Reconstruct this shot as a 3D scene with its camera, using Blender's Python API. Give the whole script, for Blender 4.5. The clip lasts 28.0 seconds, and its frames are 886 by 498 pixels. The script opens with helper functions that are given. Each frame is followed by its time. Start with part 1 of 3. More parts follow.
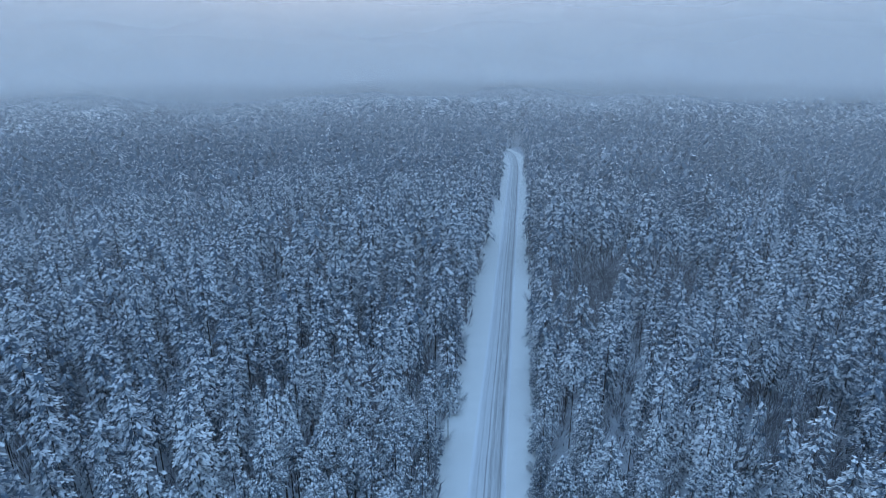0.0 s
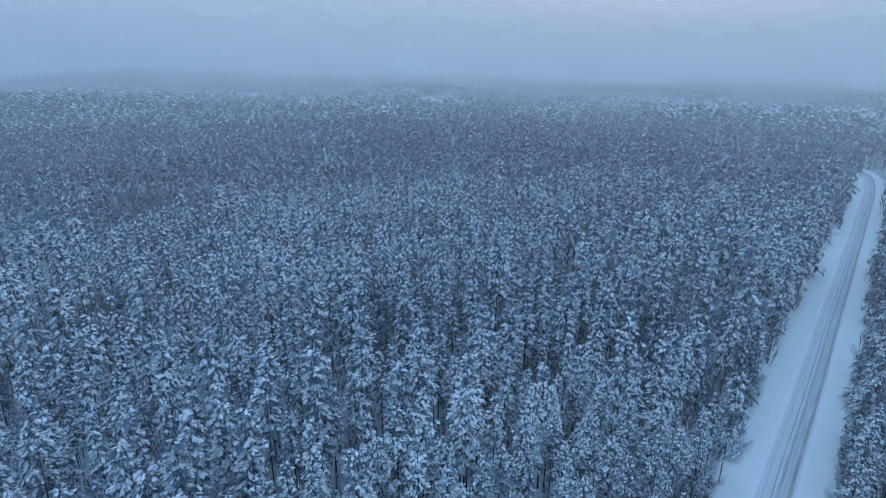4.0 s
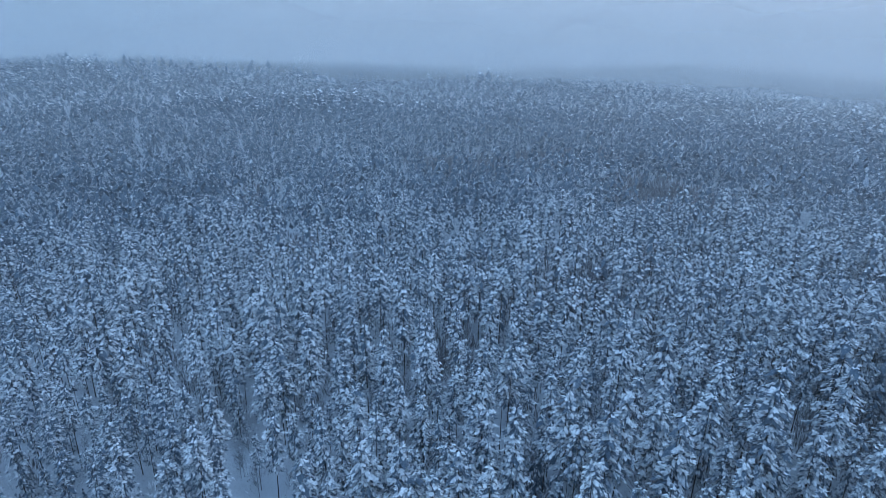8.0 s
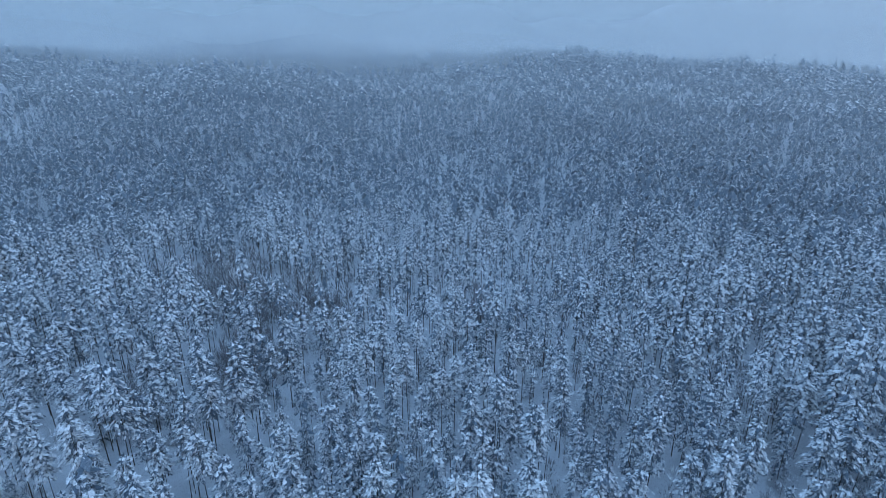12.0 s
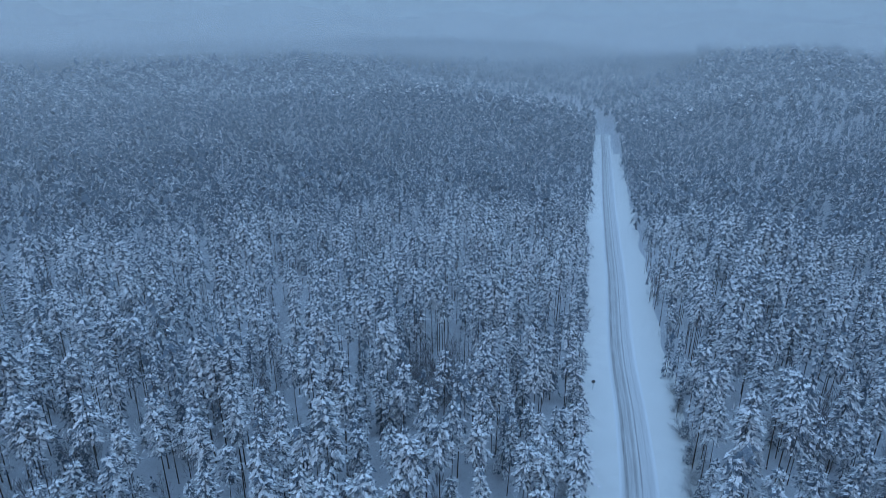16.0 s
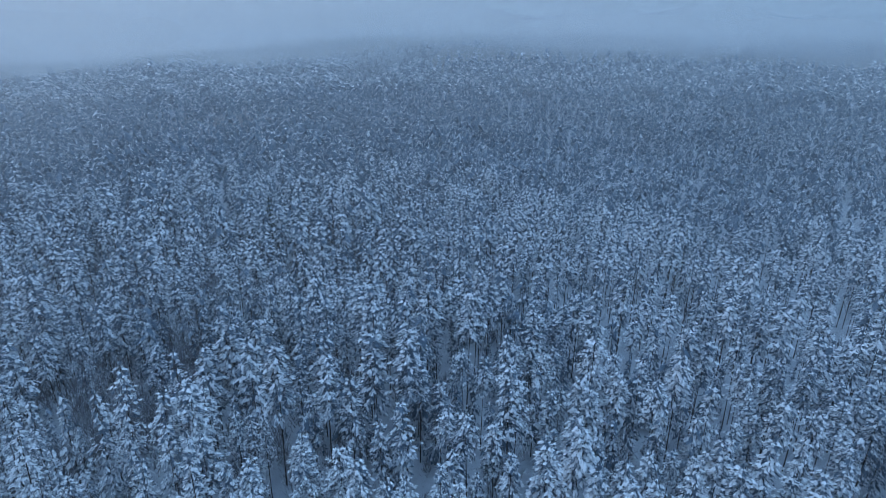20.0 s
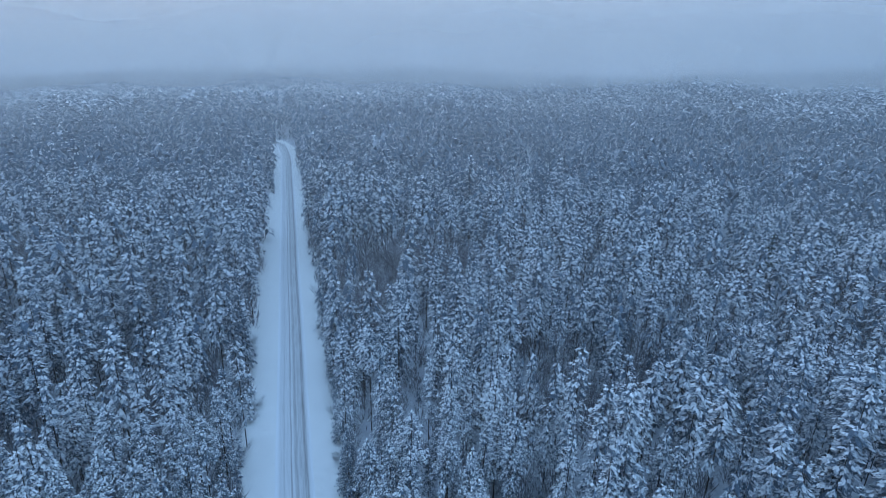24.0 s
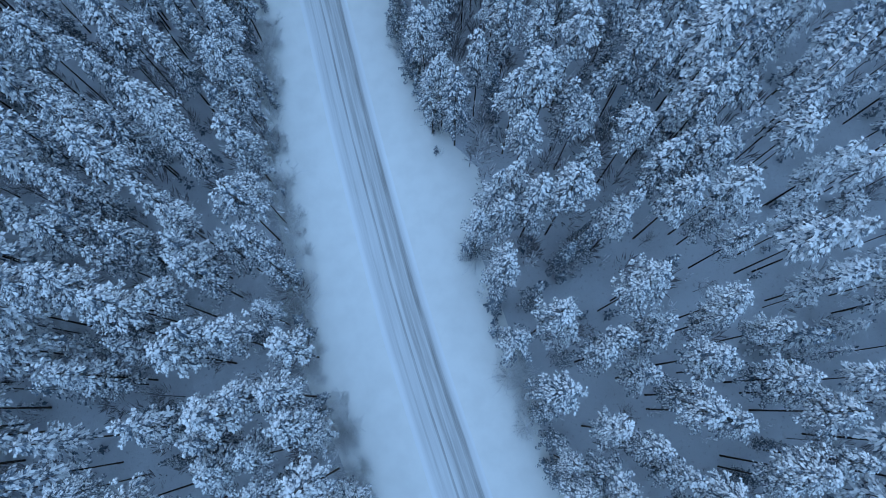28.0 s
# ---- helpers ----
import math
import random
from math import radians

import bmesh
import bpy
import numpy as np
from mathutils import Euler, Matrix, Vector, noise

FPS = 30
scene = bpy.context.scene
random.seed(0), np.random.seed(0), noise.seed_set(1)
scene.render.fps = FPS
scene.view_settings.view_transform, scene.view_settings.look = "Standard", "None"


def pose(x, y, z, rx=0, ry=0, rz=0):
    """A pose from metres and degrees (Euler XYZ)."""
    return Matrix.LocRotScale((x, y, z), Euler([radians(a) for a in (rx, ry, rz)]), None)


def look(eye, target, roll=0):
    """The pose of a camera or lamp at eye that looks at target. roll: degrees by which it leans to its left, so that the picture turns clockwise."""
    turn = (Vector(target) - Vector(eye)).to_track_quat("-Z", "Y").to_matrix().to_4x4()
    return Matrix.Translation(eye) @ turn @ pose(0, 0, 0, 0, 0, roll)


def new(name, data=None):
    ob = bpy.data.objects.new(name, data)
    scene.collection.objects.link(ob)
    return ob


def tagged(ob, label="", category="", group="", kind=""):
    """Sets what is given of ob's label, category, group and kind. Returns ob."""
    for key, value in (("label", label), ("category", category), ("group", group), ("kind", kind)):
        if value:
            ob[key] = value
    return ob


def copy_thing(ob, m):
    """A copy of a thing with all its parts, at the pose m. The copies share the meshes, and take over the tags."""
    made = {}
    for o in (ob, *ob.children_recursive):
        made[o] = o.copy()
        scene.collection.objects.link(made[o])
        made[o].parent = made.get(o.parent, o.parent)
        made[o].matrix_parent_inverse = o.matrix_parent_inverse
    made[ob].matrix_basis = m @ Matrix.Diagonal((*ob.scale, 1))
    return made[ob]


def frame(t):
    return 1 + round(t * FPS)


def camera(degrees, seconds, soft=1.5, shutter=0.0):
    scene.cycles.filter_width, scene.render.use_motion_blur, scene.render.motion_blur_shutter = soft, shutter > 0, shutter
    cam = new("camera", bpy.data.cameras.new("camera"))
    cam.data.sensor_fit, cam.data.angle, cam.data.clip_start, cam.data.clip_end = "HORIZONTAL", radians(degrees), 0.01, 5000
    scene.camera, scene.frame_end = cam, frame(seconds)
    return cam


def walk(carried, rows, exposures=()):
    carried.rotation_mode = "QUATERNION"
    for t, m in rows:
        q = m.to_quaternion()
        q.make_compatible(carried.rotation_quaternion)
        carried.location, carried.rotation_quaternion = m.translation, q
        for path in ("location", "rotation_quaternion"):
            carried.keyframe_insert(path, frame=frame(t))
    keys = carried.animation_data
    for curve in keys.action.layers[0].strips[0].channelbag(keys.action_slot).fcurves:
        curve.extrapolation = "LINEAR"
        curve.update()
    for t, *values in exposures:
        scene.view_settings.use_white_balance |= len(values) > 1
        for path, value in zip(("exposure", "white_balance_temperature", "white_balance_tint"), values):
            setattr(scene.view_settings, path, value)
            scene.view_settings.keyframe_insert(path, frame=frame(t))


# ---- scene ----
EYE = 80.0  # the camera hovers this high over the road
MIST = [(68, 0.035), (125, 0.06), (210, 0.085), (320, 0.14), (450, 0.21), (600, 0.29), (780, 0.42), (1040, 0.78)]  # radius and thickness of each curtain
EXPOSURES = [(0, 0.02), (4, 0.05), (8, 0.15), (12, 0.15), (14, 0.08), (15, 0.02), (17, -0.1), (20, 0.02), (22, 0.12), (25, 0.08), (26, 0.25), (28, 0.14)]
cam = camera(73.6, 28.0, soft=0.75)
PATH = [  # seconds, heading to the left of the road, tilt, roll
    (0, 6.41, -19.19, 0.05),
    (0.5, 6.88, -19.19, 0.03),
    (1, 9.42, -19.18, 0.06),
    (1.5, 11.74, -19.23, 0.14),
    (2, 15.56, -19.29, 0.28),
    (2.5, 21.13, -19.33, 0.31),
    (3, 28.48, -19.52, 0.46),
    (3.5, 32.46, -19.62, 0.52),
    (5.5, 49.51, -19.74, 0.50),
    (6, 55.13, -19.84, 0.49),
    (6.5, 61.03, -20.00, 0.50),
    (7, 67.73, -20.12, 0.60),
    (7.5, 75.41, -20.25, 0.66),
    (8, 83.22, -20.40, 0.68),
    (8.5, 91.11, -20.51, 0.65),
    (9, 99.58, -20.65, 0.67),
    (9.5, 107.26, -20.71, 0.56),
    (10, 114.47, -20.72, 0.46),
    (10.5, 121.12, -20.73, 0.33),
    (11, 128.19, -20.68, 0.33),
    (11.5, 134.66, -20.66, 0.21),
    (13.5, 158.92, -20.03, 0.61),
    (14, 166.69, -20.08, 0.73),
    (14.5, 177.16, -20.20, 0.77),
    (15, 187.79, -20.26, 0.73),
    (15.5, 198.50, -20.33, 0.71),
    (16, 209.55, -20.40, 0.60),
    (16.5, 220.96, -20.50, 0.62),
    (17, 231.38, -20.55, 0.63),
    (17.5, 241.59, -20.71, 0.55),
    (18, 252.26, -20.82, 0.63),
    (18.5, 262.71, -20.84, 0.76),
    (19, 273.53, -20.88, 0.81),
    (19.5, 284.61, -20.97, 0.60),
    (20, 296.86, -21.05, 0.53),
    (20.5, 309.65, -21.12, 0.60),
    (21, 319.70, -21.15, 0.66),
    (21.5, 327.35, -21.08, 0.75),
    (22, 336.02, -20.91, 0.76),
    (22.5, 338.77, -20.70, 0.88),
    (24.5, 345.46, -20.10, 0.94),
    (25, 344.32, -29.27, 1.00),
    (25.5, 343.02, -35.59, 0.45),
    (26, 342.49, -43.36, 0.26),
    (26.5, 342.59, -50.16, 0.26),
    (27, 343.02, -62.38, 0.17),
    (27.5, 343.80, -75.50, -0.14),
    (28, 345.25, -75.34, -0.99),
]
walk(cam, [(t, pose(0, 0, EYE, 90 + tilt, 0, heading) @ pose(0, 0, 0, 0, 0, roll)) for t, heading, tilt, roll in PATH],
     exposures=EXPOSURES)

# ---- sky and light: a flat blue dusk under low winter cloud ----
world = bpy.data.worlds.new("winter_sky")
scene.world = world
world.use_nodes = True
wt = world.node_tree
wt.nodes.clear()


def wnode(kind, **values):
    n = wt.nodes.new(kind)
    for key, value in values.items():
        n.inputs[key].default_value = value
    return n


SUN_AZ, SUN_EL = radians(18), radians(14)  # to the left of the road's far end, and up
sky = wt.nodes.new("ShaderNodeTexSky")
sky.sky_type, sky.sun_disc = "NISHITA", False
sky.sun_elevation, sky.sun_rotation = SUN_EL, -SUN_AZ
cloud_at = wt.nodes.new("ShaderNodeTexCoord")
cloud_xyz = wt.nodes.new("ShaderNodeSeparateXYZ")
wt.links.new(cloud_at.outputs["Generated"], cloud_xyz.inputs[0])


def cloud_ramp(stops):
    """Brightness of the cloud from the horizon up to the zenith."""
    ramp = wt.nodes.new("ShaderNodeValToRGB")
    ramp.color_ramp.elements[0].position, ramp.color_ramp.elements[0].color = stops[0][0], (*stops[0][1], 1)
    ramp.color_ramp.elements[1].position, ramp.color_ramp.elements[1].color = stops[-1][0], (*stops[-1][1], 1)
    for place, colour in stops[1:-1]:
        ramp.color_ramp.elements.new(place).color = (*colour, 1)
    wt.links.new(cloud_xyz.outputs["Z"], ramp.inputs["Fac"])
    return ramp.outputs[0]


ZENITH = (0.48, 0.86, 1.44)
away = cloud_ramp([(0.0, (0.178, 0.325, 0.525)), (0.03, (0.184, 0.337, 0.545)), (0.06, (0.192, 0.352, 0.57)), (0.25, (0.184, 0.335, 0.555)), (0.5, (0.28, 0.52, 0.88)), (0.8, ZENITH)])
toward = cloud_ramp([(0.0, (0.30, 0.42, 0.61)), (0.03, (0.34, 0.46, 0.665)), (0.06, (0.39, 0.515, 0.73)), (0.25, (0.56, 0.69, 0.92)), (0.5, (0.56, 0.76, 1.08)), (0.8, ZENITH)])
facing = wt.nodes.new("ShaderNodeVectorMath")
facing.operation = "DOT_PRODUCT"
facing.inputs[1].default_value = (-math.sin(SUN_AZ), math.cos(SUN_AZ), 0)
wt.links.new(cloud_at.outputs["Generated"], facing.inputs[0])
glow = wt.nodes.new("ShaderNodeMapRange")
glow.interpolation_type = "SMOOTHSTEP"
glow.inputs[1].default_value, glow.inputs[2].default_value = -0.9, 1.0
wt.links.new(facing.outputs["Value"], glow.inputs[0])
cloud = wt.nodes.new("ShaderNodeMix")
cloud.data_type = "RGBA"
wt.links.new(glow.outputs[0], cloud.inputs[0])
wt.links.new(away, cloud.inputs[6])
wt.links.new(toward, cloud.inputs[7])
sky_bg, cloud_bg = wnode("ShaderNodeBackground", Strength=0.003), wnode("ShaderNodeBackground", Strength=1.0)
both, world_out = wt.nodes.new("ShaderNodeAddShader"), wt.nodes.new("ShaderNodeOutputWorld")
wt.links.new(sky.outputs[0], sky_bg.inputs["Color"])
wt.links.new(cloud.outputs[2], cloud_bg.inputs["Color"])
wt.links.new(sky_bg.outputs[0], both.inputs[0])
wt.links.new(cloud_bg.outputs[0], both.inputs[1])
wt.links.new(both.outputs[0], world_out.inputs[0])

sun_lamp = bpy.data.lights.new("sun", "SUN")
sun_lamp.energy, sun_lamp.angle, sun_lamp.color = 0.1, radians(30), (1.0, 0.95, 0.9)
sun = new("sun", sun_lamp)
sun.matrix_world = look((0, 0, 300), (300 * math.sin(SUN_AZ), -300 * math.cos(SUN_AZ), 300 - 300 * math.tan(SUN_EL)))

# ---- materials ----


class Nodes:
    """A material's node tree with short calls."""

    def __init__(self, name):
        self.mat = bpy.data.materials.new(name)
        self.mat.use_nodes = True
        self.tree = self.mat.node_tree
        self.bsdf = self.tree.nodes["Principled BSDF"]
        self.out = self.tree.nodes["Material Output"]

    def add(self, kind, inputs=(), **props):
        n = self.tree.nodes.new(kind)
        for key, value in props.items():
            setattr(n, key, value)
        for key, value in dict(inputs).items():
            if isinstance(value, bpy.types.NodeSocket):
                self.tree.links.new(value, n.inputs[key])
            else:
                n.inputs[key].default_value = value
        return n

    def math(self, operation, a, b=0.0):
        return self.add("ShaderNodeMath", {0: a, 1: b}, operation=operation).outputs[0]

    def noise(self, scale, detail=2.0, rough=0.5, at=None):
        at = at or self.add("ShaderNodeTexCoord").outputs["Object"]
        return self.add("ShaderNodeTexNoise", {"Vector": at, "Scale": scale, "Detail": detail, "Roughness": rough}).outputs["Fac"]

    def span(self, value, low, high, to_low=0.0, to_high=1.0, smooth=True):
        n = self.add("ShaderNodeMapRange", {0: value, 1: low, 2: high, 3: to_low, 4: to_high})
        n.interpolation_type = "SMOOTHSTEP" if smooth else "LINEAR"
        return n.outputs[0]

    def mix(self, fac, a, b):
        n = self.add("ShaderNodeMix", data_type="RGBA")
        for socket, value in ((n.inputs[0], fac), (n.inputs[6], a), (n.inputs[7], b)):
            if isinstance(value, bpy.types.NodeSocket):
                self.tree.links.new(value, socket)
            else:
                socket.default_value = (*value, 1) if isinstance(value, tuple) else value
        return n.outputs[2]

    def set(self, **inputs):
        for key, value in inputs.items():
            socket = self.bsdf.inputs[key.replace("_", " ")]
            if isinstance(value, bpy.types.NodeSocket):
                self.tree.links.new(value, socket)
            else:
                socket.default_value = (*value, 1) if isinstance(value, tuple) else value
        return self.mat

    def bump(self, height, strength, distance):
        return self.add("ShaderNodeBump", {"Height": height, "Strength": strength, "Distance": distance}).outputs[0]


def laden(name, dark, light, low, high, spread, snow=(0.86, 0.88, 0.9), patch=1.7, rough=0.75, each=0.35):
    """Needles, twigs or bark with snow lying on what faces up."""
    n = Nodes(name)
    up = n.add("ShaderNodeSeparateXYZ", {0: n.add("ShaderNodeNewGeometry").outputs["Normal"]}).outputs["Z"]
    rnd = n.add("ShaderNodeNewGeometry").outputs["Random Per Island"]
    own = n.add("ShaderNodeObjectInfo").outputs["Random"]
    fine, broad = n.noise(patch, 3.0, 0.6), n.noise(0.17, 3.0, 0.6)
    lie = n.math("ADD", up, n.math("MULTIPLY", n.math("SUBTRACT", fine, 0.5), spread))
    lie = n.math("ADD", lie, n.math("MULTIPLY", n.math("SUBTRACT", rnd, 0.5), each))
    lie = n.math("ADD", lie, n.math("MULTIPLY", n.math("SUBTRACT", broad, 0.5), 1.0))
    lie = n.math("ADD", lie, n.math("MULTIPLY", n.math("SUBTRACT", own, 0.5), 0.15))
    lie = n.math("ADD", lie, n.math("MULTIPLY", n.math("SUBTRACT", n.noise(0.035, 2.0), 0.5), 0.7))
    cover = n.span(lie, low, high)
    green = n.mix(n.span(n.noise(6.0, 2.0), 0.3, 0.7), dark, light)
    return n.set(Base_Color=n.mix(cover, green, snow), Roughness=rough, Specular_IOR_Level=0.25)


M_PINE = laden("snowy_pine_needles", (0.12, 0.155, 0.19), (0.235, 0.28, 0.325), 0.22, 0.98, 0.8, patch=3.5, each=0.7)
M_SPRUCE = laden("snowy_spruce_needles", (0.065, 0.098, 0.13), (0.175, 0.22, 0.262), 0.3, 1.0, 0.8, patch=3.0, each=0.6)
M_MID = laden("snow_loaded_needles", (0.1, 0.138, 0.178), (0.205, 0.25, 0.298), 0.28, 1.0, 0.6, snow=(0.8, 0.825, 0.855), patch=2.6, each=0.4)
M_FAR = laden("snow_dusted_needles", (0.10, 0.14, 0.182), (0.2, 0.25, 0.3), 0.38, 1.18, 0.7, snow=(0.78, 0.81, 0.845), patch=1.6, each=0.4)
# Little snow on inner needles; the shade inside crowns is in their colour.
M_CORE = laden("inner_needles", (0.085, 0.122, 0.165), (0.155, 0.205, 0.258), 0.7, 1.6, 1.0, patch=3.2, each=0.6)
M_DARK = laden("dark_spruce_needles", (0.035, 0.048, 0.045), (0.085, 0.105, 0.1), 1.25, 2.0, 0.8)
M_TWIG = laden("frosted_bare_twigs", (0.15, 0.152, 0.17), (0.26, 0.262, 0.285), 0.4, 1.3, 0.8)
M_FROST = laden("frosted_undergrowth", (0.36, 0.365, 0.375), (0.6, 0.61, 0.62), -0.3, 0.5, 0.8)
M_BARK = laden("dark_pine_bark", (0.028, 0.022, 0.018), (0.075, 0.055, 0.042), 0.6, 1.2, 0.5, patch=4.0, rough=0.9)

# Snow greyed below the verge's: canopy shade put into the colour, besides litter.
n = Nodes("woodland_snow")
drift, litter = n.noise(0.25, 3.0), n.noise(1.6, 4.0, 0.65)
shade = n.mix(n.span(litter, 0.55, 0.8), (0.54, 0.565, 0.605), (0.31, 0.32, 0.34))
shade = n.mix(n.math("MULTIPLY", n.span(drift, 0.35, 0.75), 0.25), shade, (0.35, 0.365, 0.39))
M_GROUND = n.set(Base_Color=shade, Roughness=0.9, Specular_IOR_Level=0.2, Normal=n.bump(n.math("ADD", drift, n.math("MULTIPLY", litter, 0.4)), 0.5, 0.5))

n = Nodes("verge_snow")
drift, crust = n.noise(0.35, 3.0), n.noise(3.0, 4.0, 0.6)
shade = n.mix(n.span(drift, 0.3, 0.75), (0.845, 0.85, 0.835), (0.79, 0.795, 0.78))
M_VERGE = n.set(Base_Color=shade, Roughness=0.85, Specular_IOR_Level=0.2, Normal=n.bump(n.math("ADD", drift, n.math("MULTIPLY", crust, 0.12)), 0.2, 0.25))


def road_material():
    """Packed snow, with the wheel tracks of two lanes worn down towards the asphalt. u of the UV map runs across, v along, in metres."""
    n = Nodes("packed_snow_road")
    uv = n.add("ShaderNodeSeparateXYZ", {0: n.add("ShaderNodeUVMap", uv_map="across").outputs[0]})
    along = n.add("ShaderNodeCombineXYZ", {0: n.math("MULTIPLY", uv.outputs[0], 3.0), 1: n.math("MULTIPLY", uv.outputs[1], 0.12)}).outputs[0]
    streak = n.noise(1.0, 4.0, 0.6, at=along)
    wander = n.math("MULTIPLY", n.math("SUBTRACT", n.noise(0.02, 1.0, at=n.add("ShaderNodeCombineXYZ", {1: uv.outputs[1]}).outputs[0]), 0.5), 0.5)
    u = n.math("ADD", uv.outputs[0], wander)
    worn = None
    for middle, half, depth in ((2.25, 0.7, 0.76), (0.5, 0.75, 0.62), (-0.5, 0.28, 0.7), (-1.9, 0.3, 0.42), (-2.5, 0.35, 0.24), (1.4, 0.95, 0.5)):
        off = n.math("ABSOLUTE", n.math("SUBTRACT", u, middle))
        track = n.math("MULTIPLY", n.span(off, half * 0.25, half, 1.0, 0.0), depth)
        worn = track if worn is None else n.math("MAXIMUM", worn, track)
    inside = n.span(n.math("ABSOLUTE", n.math("SUBTRACT", u, 0.1)), 2.6, 3.4, 0.3, 0.0)
    worn = n.math("MAXIMUM", worn, inside)
    worn = n.math("MULTIPLY", worn, n.span(streak, 0.25, 0.7, 0.6, 1.05))
    shade = n.mix(worn, (0.84, 0.86, 0.88), (0.16, 0.155, 0.15))
    return n.set(Base_Color=shade, Roughness=n.span(worn, 0.0, 1.0, 0.85, 0.6), Specular_IOR_Level=0.25, Normal=n.bump(streak, 0.3, 0.05))


M_ROAD = road_material()

n = Nodes("weathered_grey_metal")
M_METAL = n.set(Base_Color=n.mix(n.noise(6.0, 3.0), (0.10, 0.10, 0.105), (0.2, 0.2, 0.21)), Metallic=0.6, Roughness=0.55)


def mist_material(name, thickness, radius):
    """A see-through shell that stands in for mist: part of the light goes through, the rest scatters."""
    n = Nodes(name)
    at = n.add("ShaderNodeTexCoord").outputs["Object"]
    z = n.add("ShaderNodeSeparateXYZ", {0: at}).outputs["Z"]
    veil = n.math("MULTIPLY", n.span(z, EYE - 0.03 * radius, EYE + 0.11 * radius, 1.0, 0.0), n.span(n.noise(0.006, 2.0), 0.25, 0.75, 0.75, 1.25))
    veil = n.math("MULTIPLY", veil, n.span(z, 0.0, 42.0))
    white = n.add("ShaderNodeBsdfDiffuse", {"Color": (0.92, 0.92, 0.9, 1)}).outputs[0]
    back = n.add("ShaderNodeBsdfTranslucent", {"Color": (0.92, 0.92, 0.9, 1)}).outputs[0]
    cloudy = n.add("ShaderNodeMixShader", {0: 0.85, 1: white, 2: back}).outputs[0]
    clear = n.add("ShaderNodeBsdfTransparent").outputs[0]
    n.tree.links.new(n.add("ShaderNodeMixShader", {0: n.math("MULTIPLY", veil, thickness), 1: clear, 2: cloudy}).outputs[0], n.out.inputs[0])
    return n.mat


# ---- the lie of the land ----
CENTRE = [(-160, 575), (-95, 548), (-38, 512), (-6, 470), (3.0, 425), (2.3, 315), (0.6, 226), (-0.6, 155), (-1.5, 112), (-1.9, 90), (-1.9, 63), (-2.3, 44), (-2.4, 26), (-2.2, 10), (-1.4, -5),
          (-0.3, -20), (3.8, -52), (9, -86), (17, -114), (26.5, -143), (40, -190), (67, -281), (108, -425), (119, -462), (132, -500), (167, -536), (223, -553), (303, -560)]


def smooth_line(points, step):
    """A Catmull-Rom line through the points, at even steps."""
    p = np.array(points, float)
    p = np.vstack([2 * p[0] - p[1], p, 2 * p[-1] - p[-2]])
    out = []
    for a, b, c, d in zip(p, p[1:], p[2:], p[3:]):
        for s in np.linspace(0, 1, max(2, int(np.linalg.norm(c - b) / step)), endpoint=False):
            out.append(0.5 * (2 * b + (c - a) * s + (2 * a - 5 * b + 4 * c - d) * s**2 + (3 * b - a - 3 * c + d) * s**3))
    return np.array(out + [p[-2]])


ROAD = smooth_line(CENTRE, 4.0)
RDIR = np.gradient(ROAD, axis=0)
RDIR /= np.linalg.norm(RDIR, axis=1)[:, None]
RSIDE = np.stack([-RDIR[:, 1], RDIR[:, 0]], 1)  # to the east, going south
RLEN = np.r_[0, np.cumsum(np.linalg.norm(np.diff(ROAD, axis=0), axis=1))]


def off_road(xy):
    """Signed distance from the road's middle line (east positive) and the y of the nearest place on it."""
    xy = np.asarray(xy, float)
    off, y = np.empty(len(xy)), np.empty(len(xy))
    for i in range(0, len(xy), 4000):
        d = xy[i:i + 4000, None] - ROAD[None]
        k = (d**2).sum(-1).argmin(1)
        r = np.arange(len(k))
        dist = np.sqrt((d[r, k]**2).sum(-1))
        off[i:i + 4000] = dist * np.sign((d[r, k] * RSIDE[k]).sum(-1))
        y[i:i + 4000] = ROAD[k, 1]
    return off, y


# Height of the tree tops against the level of the eye, in degrees, by heading to the left of north: the nearer ridge and the one behind it.
RIDGES = [(0, -5.6, -4.35), (16, -5.6, -4.6), (36, -5.7, -4.3), (48, -5.6, -4.45), (56, -5.3, -3.5), (62, -5.0, -3.1), (70, -4.6, -4.0), (80, -4.2, -4.1), (92, -3.6, -3.5), (107, -3.05, -3.3),
          (119, -2.8, -3.0), (129, -1.95, -2.6), (140, -2.43, -2.5), (150, -2.88, -1.5), (155, -2.7, -0.8), (161, -2.5, -1.1), (168, -2.2, -1.9), (177, -1.55, -1.8), (187, -1.6, -1.8),
          (196, -2.55, -1.5), (205, -3.2, -1.0), (213, -2.6, -0.85), (223, -2.3, -1.1), (233, -2.5, -1.37), (241, -2.65, -1.9), (255, -2.8, -0.9), (262, -2.2, -0.7), (272, -2.0, -1.3),
          (283, -2.3, -1.15), (294, -2.4, -1.25), (301, -2.7, -1.6), (311, -4.0, -2.4), (316, -4.9, -3.0), (323, -4.3, -3.9), (333, -4.5, -4.2), (342, -5.0, -4.0), (348, -5.4, -3.8), (360, -5.6, -4.35)]
RIDGE_AZ, NEAR_UP, FAR_UP = np.array(RIDGES).T
NEAR_RIDGE, VALLEY, FAR_RIDGE = 640.0, 800.0, 1000.0


